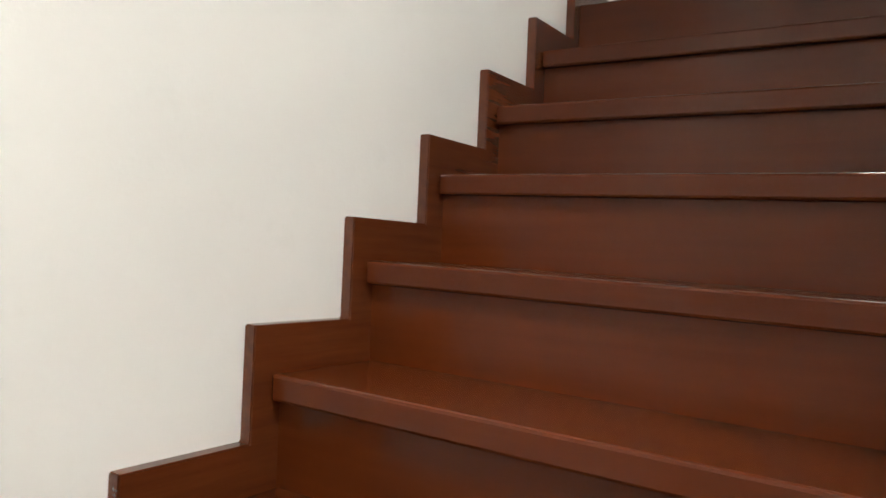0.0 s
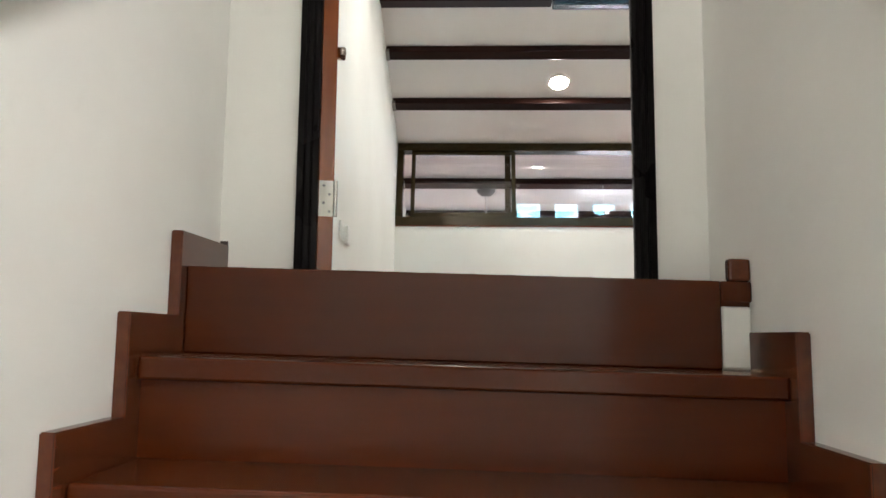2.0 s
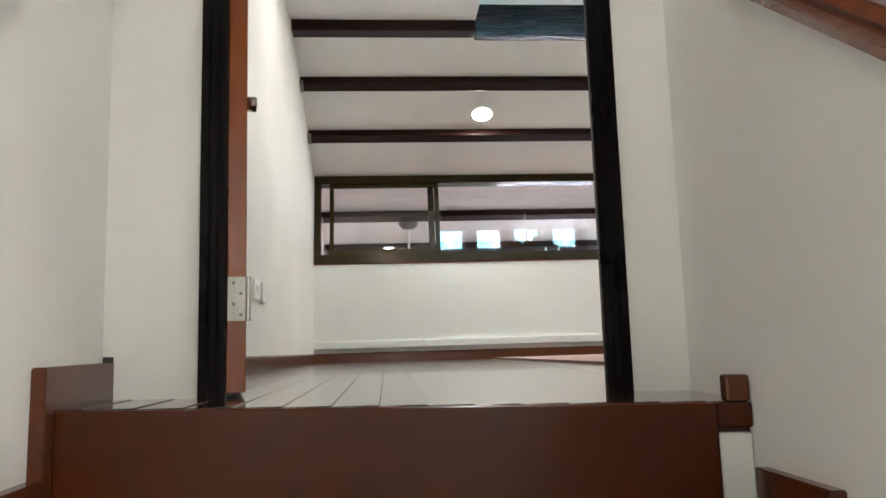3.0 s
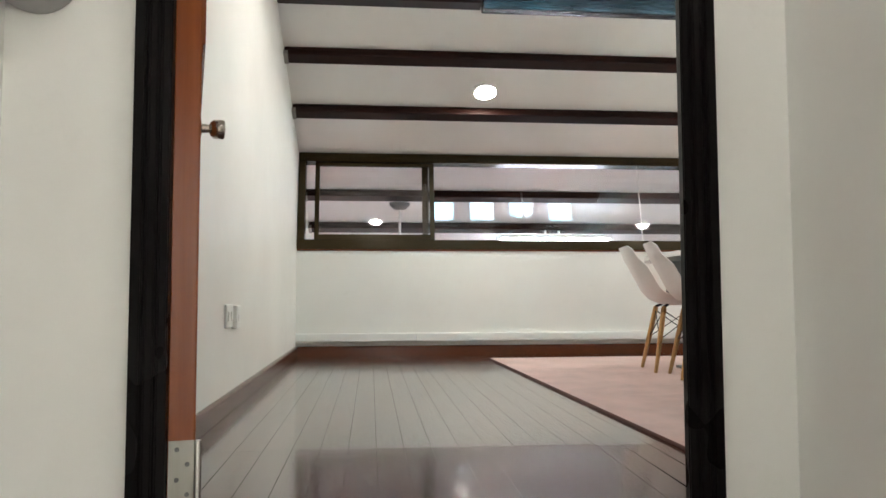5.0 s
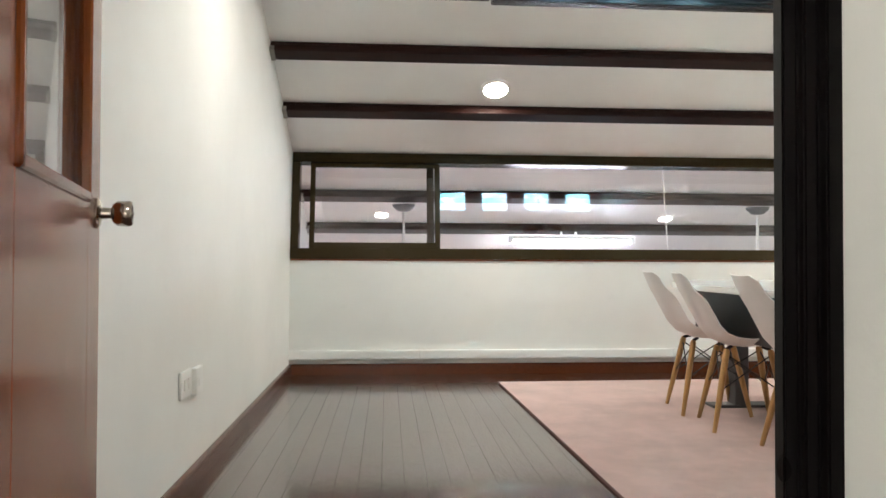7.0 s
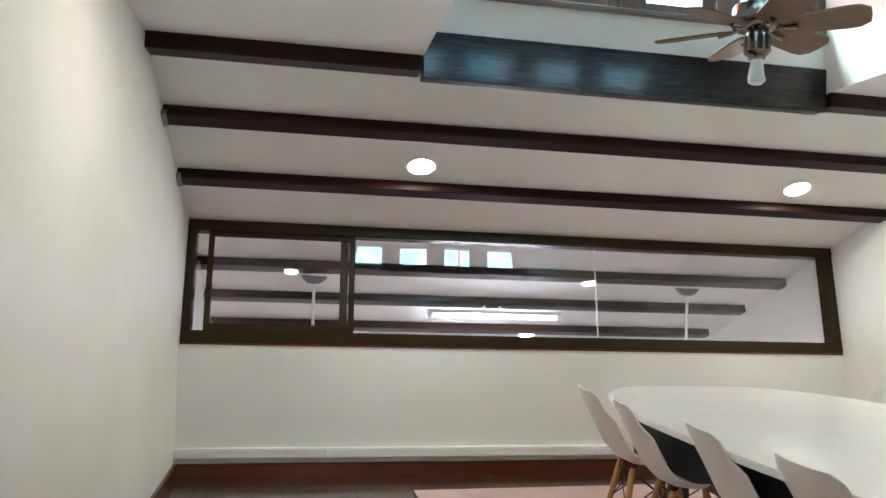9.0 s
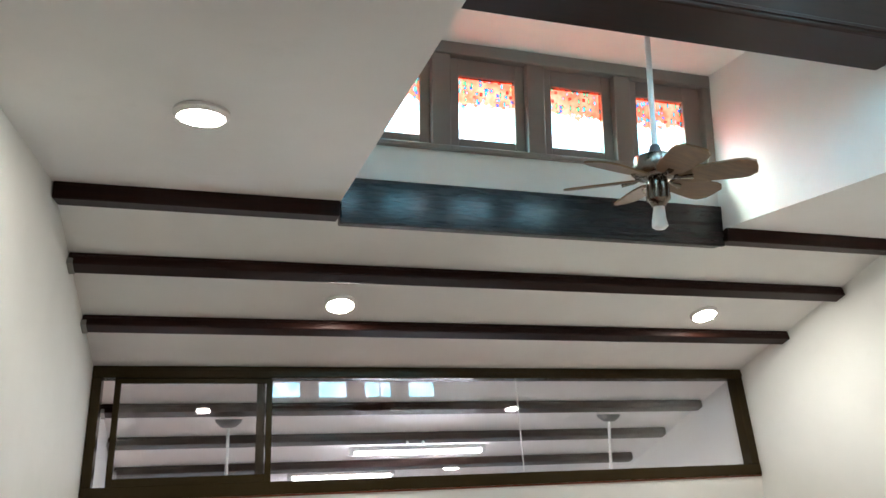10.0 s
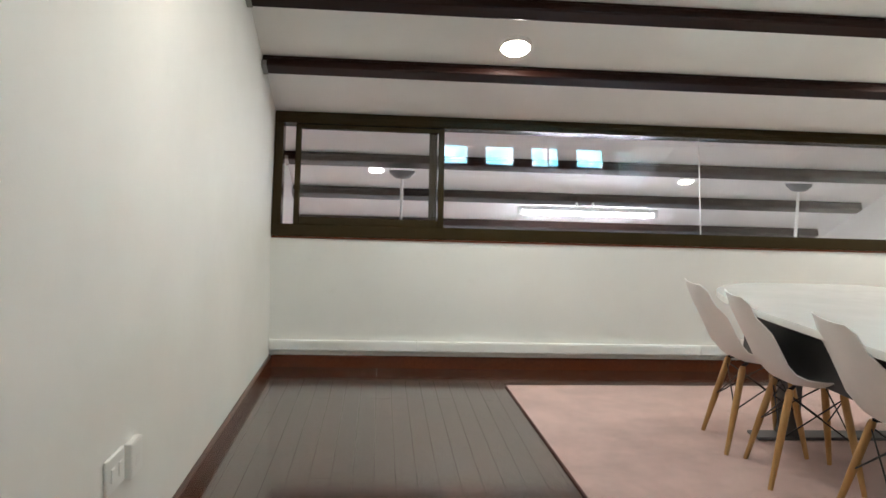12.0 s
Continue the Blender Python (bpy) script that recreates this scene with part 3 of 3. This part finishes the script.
def jamb_profile(x_out, x_in):
    """Plan of a stepped door jamb; the stop stands mid-depth."""
    s = 1 if x_in > x_out else -1
    w = abs(x_in - x_out)
    p = [(0, WF + 0.001), (0, WF - 0.022), (w * 0.34, WF - 0.025), (w * 0.40, WF - 0.014), (w * 0.66, WF - 0.014), (w * 0.72, WF - 0.006), (w, WF - 0.006),
         (w, WF + 0.014), (w - 0.032, WF + 0.016), (w - 0.032, WALL + 0.004), (0.006, WALL + 0.004)]
    return [(x_out + s * u, v) for u, v in p]


part("jamb", bm_prism(jamb_profile(0.233, 0.288), "z", -0.036, DH, 0.002), M_FRAME, frame_d)
part("jamb", bm_prism(jamb_profile(1.202, 1.146), "z", -0.036, DH, 0.002), M_FRAME, frame_d)
part("head", bm_box(0.233, 1.202, WF - 0.02, WALL + 0.004, DH, DH + 0.06, 0.003), M_FRAME, frame_d)

# the leaf, hinged at the stair side of the wall and swung past square
DOOR_W, DOOR_T = 0.91, 0.044
door = empty("door_1", "open red-brown varnished door with a glazed upper panel", "door", "structure", m=pose(0.329, 0.082, 0, 0, 0, 103.2))
# local x runs along the leaf from the hinge, local y is its thickness away from the room
GX0, GX1, GB, GT = 0.17, 0.745, 0.97, 1.90
bm = bm_box(0, GX0, 0, DOOR_T, 0.002, 2.04, 0.003)
bm_box(GX1, DOOR_W, 0, DOOR_T, 0.002, 2.04, 0.003, bm=bm)
bm_box(GX0, GX1, 0, DOOR_T, 0.002, GB, 0.0, bm=bm)
bm_box(GX0, GX1, 0, DOOR_T, GT, 2.04, 0.0, bm=bm)
part("leaf", bm, M_DOOR, door)
bm = bmesh.new()
for x0, x1, z0, z1 in ((GX0, GX0 + 0.02, GB, GT), (GX1 - 0.02, GX1, GB, GT), (GX0, GX1, GB, GB + 0.02), (GX0, GX1, GT - 0.02, GT)):
    bm_box(x0, x1, -0.008, 0.012, z0, z1, 0.004, bm=bm)
    bm_box(x0, x1, DOOR_T - 0.012, DOOR_T + 0.008, z0, z1, 0.004, bm=bm)
part("glazing_bead", bm, M_DOOR, door)
part("pane", bm_box(GX0 + 0.005, GX1 - 0.005, 0.018, 0.023, GB + 0.005, GT - 0.005), M_GLASS, door, "clear glass pane")
for s, y in ((-1, 0.0), (1, DOOR_T)):
    knob = part("knob", bm_lathe([(0, 0), (0.032, 0), (0.032, 0.005), (0.026, 0.009), (0.013, 0.012), (0.011, 0.03), (0.02, 0.034), (0.026, 0.042), (0.027, 0.066), (0.024, 0.071), (0.010, 0.073), (0, 0.073)], 28),
                M_CHROME, door, "brushed nickel round door knob", smooth=True, m=pose(DOOR_W - 0.062, y, 0.955, 90 if s < 0 else -90))
    part("keyway", bm_box(-0.006, 0.006, -0.0015, 0.0015, 0.0731, 0.0741), M_GREY, knob, m=pose(DOOR_W - 0.062, y, 0.955, 90 if s < 0 else -90))
part("latch_plate", bm_box(DOOR_W - 0.0005, DOOR_W + 0.0015, 0.009, 0.033, 0.905, 1.005, 0.0005), M_STEEL, door)
for z in (0.162, 1.78):
    hinge = part("hinge", bm_box(-0.0015, 0.0, 0.002, DOOR_T - 0.003, z, z + 0.10), M_HINGE, door, "steel butt hinge plate")
    part("pin", bm_tube([(-0.004, -0.004, z), (-0.004, -0.004, z + 0.10)], 0.006, 10), M_STEEL, hinge, smooth=True)
    for k in range(4):
        part("screw", bm_lathe([(0, 0.0014), (0.0035, 0.001), (0.004, 0)], 8), M_GREY, hinge, m=pose(-0.0015, 0.012 + 0.016 * (k % 2), z + 0.014 + 0.024 * k, 0, -90))

# ---- staircase ----
stair = empty("staircase", "dark red-brown varnished timber stairs rising to the attic door", "stairs", "structure")
TX0, TX1 = SW0 + 0.026, SW1 - 0.026
TT = 0.047


def nose_y(i):
    return NOSE - GOING * i


for i in range(1, STEPS):
    y, z = nose_y(i), -RISE * i
    b = bm_box(TX0 + 0.004, TX1, y, nose_y(i - 1) + 0.05, z - TT, z, 0.006, 2)
    part("tread", b, M_STAIR, stair)
    part("riser", bm_box(TX0, TX1, y + 0.026, y + 0.046, z - RISE, z - TT), M_STAIR, stair)
# the top riser runs up flush with the landing, whose lip reaches on over the plaster patch
b = bm_box(TX0, 1.272, NOSE, NOSE + 0.022, -RISE, -0.0005, 0.003)
bm_box(1.2725, SW1 - 0.002, NOSE, NOSE + 0.022, -TT, -0.0005, 0.003, bm=b)
part("riser", b, M_STAIR, stair)
part("landing", bm_box(TX0, SW1, NOSE + 0.0225, WF, -0.10, -0.022), M_STAIR, stair)


part("soffit", bm_prism([(WF, -0.21), (nose_y(0), -0.36), (nose_y(STEPS), -RISE * STEPS - 0.2), (nose_y(STEPS), -RISE * STEPS - 0.3), (WF, -0.33)], "x", SW0, SW1), M_WALL, stair, "white plastered underside")


def skirting(x0, x1, top, label):
    """A stepped skirting board cut to the treads."""
    pts = []
    if top:
        pts += [(WF - 0.004, top), (nose_y(0) - 0.036, top - 0.004)]
    else:
        pts += [(nose_y(0) + 0.12 - 0.16, -0.118)]
    for i in range(1, STEPS):
        h = 0.085 - RISE * i
        pts += [(nose_y(i - 1) - 0.038, h), (nose_y(i) - 0.038, h)]
    pts += [(nose_y(STEPS - 1) - 0.038, 0.08 - RISE * STEPS), (nose_y(STEPS - 1) - 0.038, -RISE * STEPS - 0.1)]
    pts += [(0.0 if top else nose_y(0) - 0.04, -0.3 if top else -0.42)]
    if top:
        pts += [(WF - 0.004, -0.2)]
    return part("stair_skirting", bm_prism(pts, "x", x0, x1, 0.0025), M_SKIRT, stair, label)


skirting(SW0, SW0 + 0.027, 0.082, "stepped red-brown skirting board")
skirting(SW1 - 0.027, SW1, None, "stepped red-brown skirting board")
part("skirting_gap", bm_box(SW0 + 0.001, SW0 + 0.024, WF - 0.0035, WF - 0.0005, 0.0, 0.094, 0.001), M_WIRE, stair, "dark ragged gap at the skirting's end")
part("skirting_stub", bm_box(1.292, SW1 - 0.002, NOSE + 0.003, NOSE + 0.032, 0.0005, 0.052, 0.006, 2), M_SKIRT, stair, "short end piece of dark skirting")
part("plaster_patch", bm_box(1.274, SW1 - 0.001, nose_y(0) + 0.008, nose_y(0) + 0.05, -RISE + 0.002, -TT - 0.01, 0.006, 2), M_WALL, stair, "white plastered patch at the riser's end")

# the old flight is out of level: it falls away from the steel handrail's side
fall = Matrix.Identity(4)
fall[2][0], fall[2][3] = -0.021, -0.004
for ob in stair.children:
    ob.data.transform(fall)

# ---- handrails ----
rail = empty("handrail", "round brushed steel handrail along the stairwell wall", "handrail")
ya, yb = -1.5, -0.46


def left_rail_z(y):
    return 0.490 + 0.70 * (y + 0.81)


part("rail", bm_tube([(0.088, ya, left_rail_z(ya)), (0.088, yb, left_rail_z(yb))], 0.024, 20), M_STEEL, rail, smooth=True)
for y in (-0.75, -1.3):
    z = left_rail_z(y)
    part("bracket", bm_tube([(0.088, y, z - 0.02), (0.08, y, z - 0.06), (0.05, y, z - 0.075), (SW0, y, z - 0.075)], 0.007, 10), M_STEEL, rail, smooth=True)
thing("wall_fitting", bm_lathe([(0, 0), (0.066, 0), (0.068, 0.012), (0.060, 0.030), (0.036, 0.044), (0, 0.048)], 32), plain("grey_fitting", (0.42, 0.42, 0.41), 0.5),
      "round grey fitting on the stairwell wall beside the door", "wall fitting", smooth=True, m=pose(0.076, WF, 1.015, 90))
rail = empty("handrail", "moulded dark wooden handrail along the stairwell wall", "handrail")
prof = [(-0.026, -0.030), (0.026, -0.030), (0.030, -0.012), (0.020, 0.0), (0.032, 0.014), (0.026, 0.032), (0, 0.038), (-0.026, 0.032), (-0.032, 0.014), (-0.020, 0.0), (-0.030, -0.012)]
ya, yb = -2.6, -0.32
K = 0.75
L = math.hypot(yb - ya, K * (yb - ya))
bm = bm_prism(prof, "y", 0, L, 0.002)
part("rail", bm, M_SKIRT, rail, m=pose(1.312, ya, 0.698 + K * (ya + 0.471), math.degrees(math.atan(K))))
for y in (-1.3, -2.2):
    z = 0.698 + K * (y + 0.471)
    part("bracket", bm_tube([(1.312, y, z - 0.035), (1.314, y, z - 0.07), (1.325, y, z - 0.085), (SW1, y, z - 0.085)], 0.007, 10), M_STEEL, rail, smooth=True)

# ---- skirting and trunking of the room ----
def baseboard(name, bm):
    return thing(name, bm, M_SKIRT, "low red-brown varnished skirting board", "skirting board", "structure")


baseboard("baseboard_window", bm_prism([(YW, 0.0), (YW, 0.082), (YW - 0.012, 0.082), (YW - 0.02, 0.074), (YW - 0.02, 0.0)], "x", 0.02, XR - 0.02, 0.002))
baseboard("baseboard_left", bm_prism([(0.0, 0.0), (0.0, 0.082), (0.012, 0.082), (0.02, 0.074), (0.02, 0.0)], "y", WALL, YW, 0.002))
baseboard("baseboard_right", bm_prism([(XR, 0.0), (XR, 0.082), (XR - 0.012, 0.082), (XR - 0.02, 0.074), (XR - 0.02, 0.0)], "y", WALL, YW, 0.002))
for x0, x1 in ((0.003, 0.982), (0.985, 2.965), (2.968, XR - 0.003)):
    bm = bm_box(x0, x1, YW - 0.038, YW, 0.116, 0.186, 0.004, 2)
    bm_box(x0, x1, YW - 0.041, YW - 0.037, 0.124, 0.178, 0.001, bm=bm)
    thing("cable_trunking", bm, M_TRIM, "white plastic cable trunking along the skirting", "cable trunking", group="trunking lengths")

# ---- sockets ----
box = empty("wall_socket", "white plastic double wall outlet plate", "wall socket", m=pose(0.0, 2.11, 0.408))
part("plate", bm_box(0, 0.011, -0.07, 0.07, -0.05, 0.05, 0.004, 2), M_TRIM, box)
part("rocker", bm_box(0.011, 0.016, -0.045, -0.015, -0.02, 0.02, 0.002), M_TRIM, box)
part("rocker", bm_box(0.011, 0.016, 0.015, 0.045, -0.02, 0.02, 0.002), M_TRIM, box)
box = empty("wall_socket", "slim white plastic data outlet beside the socket", "wall socket", m=pose(0.0, 2.25, 0.400))
part("plate", bm_box(0, 0.024, -0.05, 0.05, -0.052, 0.052, 0.005, 2), M_TRIM, box)
part("port", bm_box(0.024, 0.0255, -0.018, 0.018, -0.02, 0.01, 0.0005), M_WHITE, box)

# ---- carpet ----
def carpet_material():
    mat, nt, b = base_material("pink_carpet")
    col = ramp(nt, tex_noise(nt, 260, 4), [(0.3, (0.54, 0.37, 0.34)), (0.7, (0.70, 0.52, 0.48))])
    blot = ramp(nt, tex_noise(nt, 3.2, 7, rough=0.7), [(0.38, (0.84, 0.81, 0.80)), (0.62, (1.06, 1.04, 1.03))])
    nt.links.new(mix(nt, col, blot, 1.0, "MULTIPLY"), b.inputs["Base Color"])
    b.inputs["Roughness"].default_value = 0.95
    b.inputs["Sheen Weight"].default_value = 0.3
    bump(nt, b, tex_noise(nt, 420, 3), 0.6, 0.004)
    return mat


bm = bmesh.new()
NXc, NYc = 40, 60
cx0, cx1, cy0, cy1 = 0.0, 3.25, 0.0, 3.65
grid = [[bm.verts.new((cx0 + (cx1 - cx0) * i / NXc, cy0 + (cy1 - cy0) * j / NYc,
                       0.011 + 0.0012 * noise.noise((i * 0.4, j * 0.4, 3)))) for j in range(NYc + 1)] for i in range(NXc + 1)]
for i in range(NXc):
    for j in range(NYc):
        bm.faces.new((grid[i][j], grid[i + 1][j], grid[i + 1][j + 1], grid[i][j + 1]))
edge = bmesh.ops.extrude_edge_only(bm, edges=[e for e in bm.edges if e.is_boundary])
for v in edge["geom"]:
    if isinstance(v, bmesh.types.BMVert):
        v.co.z = 0.0005
carpet = thing("carpet", bm, carpet_material(), "large worn dusty pink carpet on the plank floor", "carpet", smooth=True, m=pose(1.615, 0.92, 0, 0, 0, 1.4))
bm = bm_box(-0.003, 0.002, 0, 3.65, 0.0005, 0.0122, 0.001)
tag = part("bound_edge", bm, plain("carpet_binding", (0.20, 0.11, 0.10), 0.9), carpet, "dark bound edge", m=pose(1.615, 0.92, 0, 0, 0, 1.4))


# ---- chairs ----
def shell_mesh():
    """A one-piece moulded seat: a swept profile with raised, curled sides. Local +x is the front."""
    prof = [(-0.345, 0.790), (-0.334, 0.757), (-0.308, 0.702), (-0.274, 0.635), (-0.240, 0.572), (-0.205, 0.505), (-0.158, 0.455), (-0.092, 0.428),
            (-0.015, 0.420), (0.065, 0.424), (0.135, 0.434), (0.185, 0.432), (0.208, 0.415), (0.216, 0.396)]
    half = [0.135, 0.170, 0.196, 0.212, 0.222, 0.228, 0.232, 0.232, 0.230, 0.226, 0.218, 0.208, 0.196, 0.180]
    n = 14
    out = bmesh.new()
    rows = []
    for i, ((x, z), w) in enumerate(zip(prof, half)):
        px, pz = prof[max(i - 1, 0)]
        qx, qz = prof[min(i + 1, len(prof) - 1)]
        t = Vector((qx - px, 0, qz - pz)).normalized()
        nrm = Vector((-t.z, 0, t.x))
        if nrm.z < -0.3 or nrm.x < 0 and abs(nrm.z) < 0.3:
            nrm = -nrm
        curl = 0.055 if 3 <= i <= 10 else (0.03 if 1 <= i <= 11 else 0.012)
        row = []
        for k in range(n + 1):
            s = -1 + 2 * k / n
            lift = curl * abs(s) ** 2.6
            row.append(out.verts.new(Vector((x, s * w, z)) + nrm * lift))
        rows.append(row)
    for a, b in zip(rows, rows[1:]):
        for k in range(n):
            out.faces.new((a[k], a[k + 1], b[k + 1], b[k]))
    bmesh.ops.recalc_face_normals(out, faces=out.faces)
    bmesh.ops.solidify(out, geom=out.faces[:], thickness=0.006)
    return out


def make_chair(m):
    chair = empty("dining_chair", "white moulded plastic chair with splayed beech legs on the carpet", "chair", group="chairs at the table", m=m)
    part("seat_shell", shell_mesh(), M_SHELL, chair, "one-piece white seat shell", smooth=True)
    tops, feet = {}, {}
    for sx in (-1, 1):
        for sy in (-1, 1):
            a, b = Vector((sx * 0.105, sy * 0.105, 0.408)), Vector((sx * 0.185, sy * 0.188, 0.0))
            tops[sx, sy], feet[sx, sy] = a, b
            part("leg", bm_tube([b, b.lerp(a, 0.5), b.lerp(a, 0.96), a], [0.0105, 0.016, 0.0165, 0.012], 12), M_BEECH, chair, "tapered beech dowel leg", smooth=True)
            part("leg_bracket", bm_tube([a.lerp(b, 0.0), a + Vector((-sx * 0.03, -sy * 0.03, 0.012))], 0.009, 8), M_WIRE, chair)
    cross = [((-1, -1), (-1, 1)), ((1, -1), (1, 1)), ((-1, -1), (1, -1)), ((-1, 1), (1, 1))]
    for p, q in cross:
        for u, v in ((p, q), (q, p)):
            a = tops[u].lerp(feet[u], 0.06)
            b = tops[v].lerp(feet[v], 0.50)
            part("wire_brace", bm_tube([a, b], 0.0035, 6), M_WIRE, chair)
    return chair


chair = make_chair(pose(2.575, 3.495, 0.0125, 0, 0, -8))
copy_thing(chair, pose(2.58, 3.07, 0.0125, 0, 0, -12))
copy_thing(chair, pose(2.62, 2.45, 0.0125, 0, 0, -10))
copy_thing(chair, pose(2.64, 1.90, 0.0125, 0, 0, -3))
copy_thing(chair, pose(3.76, 3.42, 0.0125, 0, 0, 187))

# ---- table ----
table = empty("conference_table", "white oval meeting table on dark grey steel legs", "table", m=pose(3.15, 2.62, 0.0125))
pts = []
for j in range(72):
    a = 2 * math.pi * j / 72
    c, s = math.cos(a), math.sin(a)
    pts.append((0.83 * math.copysign(abs(c) ** 0.66, c), 1.48 * math.copysign(abs(s) ** 0.66, s)))
part("tabletop", bm_prism(pts, "z", 0.70, 0.73, 0.003), M_TABLE, table, "white laminate top")
for sy in (-0.98, 0.98):
    part("leg", bm_box(-0.38, -0.30, sy - 0.05, sy + 0.05, 0.012, 0.70, 0.004), M_GREY, table)
    part("leg", bm_box(0.30, 0.38, sy - 0.05, sy + 0.05, 0.012, 0.70, 0.004), M_GREY, table)
    part("foot", bm_box(-0.52, 0.52, sy - 0.06, sy + 0.06, 0.0, 0.016, 0.003), M_GREY, table)
    part("crossbar", bm_box(-0.55, 0.55, sy - 0.03, sy + 0.03, 0.66, 0.699, 0.003), M_GREY, table)
part("modesty_panel", bm_box(-0.60, -0.575, -0.85, 0.98, 0.44, 0.698, 0.003), M_GREY, table, "dark grey steel panel")

# ---- floor planks ----
PW = 0.09
plank_meshes = {}


def plank_mesh(length):
    if length not in plank_meshes:
        plank_meshes[length] = mesh_of("plank", bm_box(0.0005, PW - 0.0005, 0.0003, length - 0.0003, -0.02, 0.0, 0.0003), M_FLOOR)
    return plank_meshes[length]


floor = bpy.data.objects["floor"]
rng = random.Random(4)
rest = bmesh.new()
for c in range(int(XR / PW) + 1):
    # boards in the stairwell's width run out through the doorway to the stair edge
    on_landing = c < 15
    y = NOSE + 0.0225 if on_landing else WF + 0.001
    first = True
    while y < YW - 0.3:
        dips = first and c < 20
        ln = rng.choice((1.2, 1.5, 1.8, 2.1)) if not first else rng.choice((0.6, 0.9, 1.2, 1.5))
        if dips:
            ln = 1.5 if on_landing else 1.2
        first = False
        if y + ln > YW - 0.25:
            ln = round(YW - y, 3)
        x = c * PW
        if x < 1.7:
            ob = new("plank", plank_mesh(ln))
            # the first boards dip to meet the landing, which falls to one side
            drop = (0.004 + 0.021 * min(x, 1.3)) * (1.0 if on_landing else 0.8 * max(0.0, (1.75 - x) / 0.4)) if dips else 0.0
            ob.location, ob.rotation_euler = (x, y, -drop), (math.atan2(drop, ln), 0, 0)
            ob.parent = floor
        else:
            bm_box(x + 0.0009, min(x + PW - 0.0009, XR), y + 0.0008, y + ln - 0.0008, -0.02, 0.0, bm=rest)
        y += ln
tagged(part("planks", rest, M_FLOOR, floor), kind="stuff")
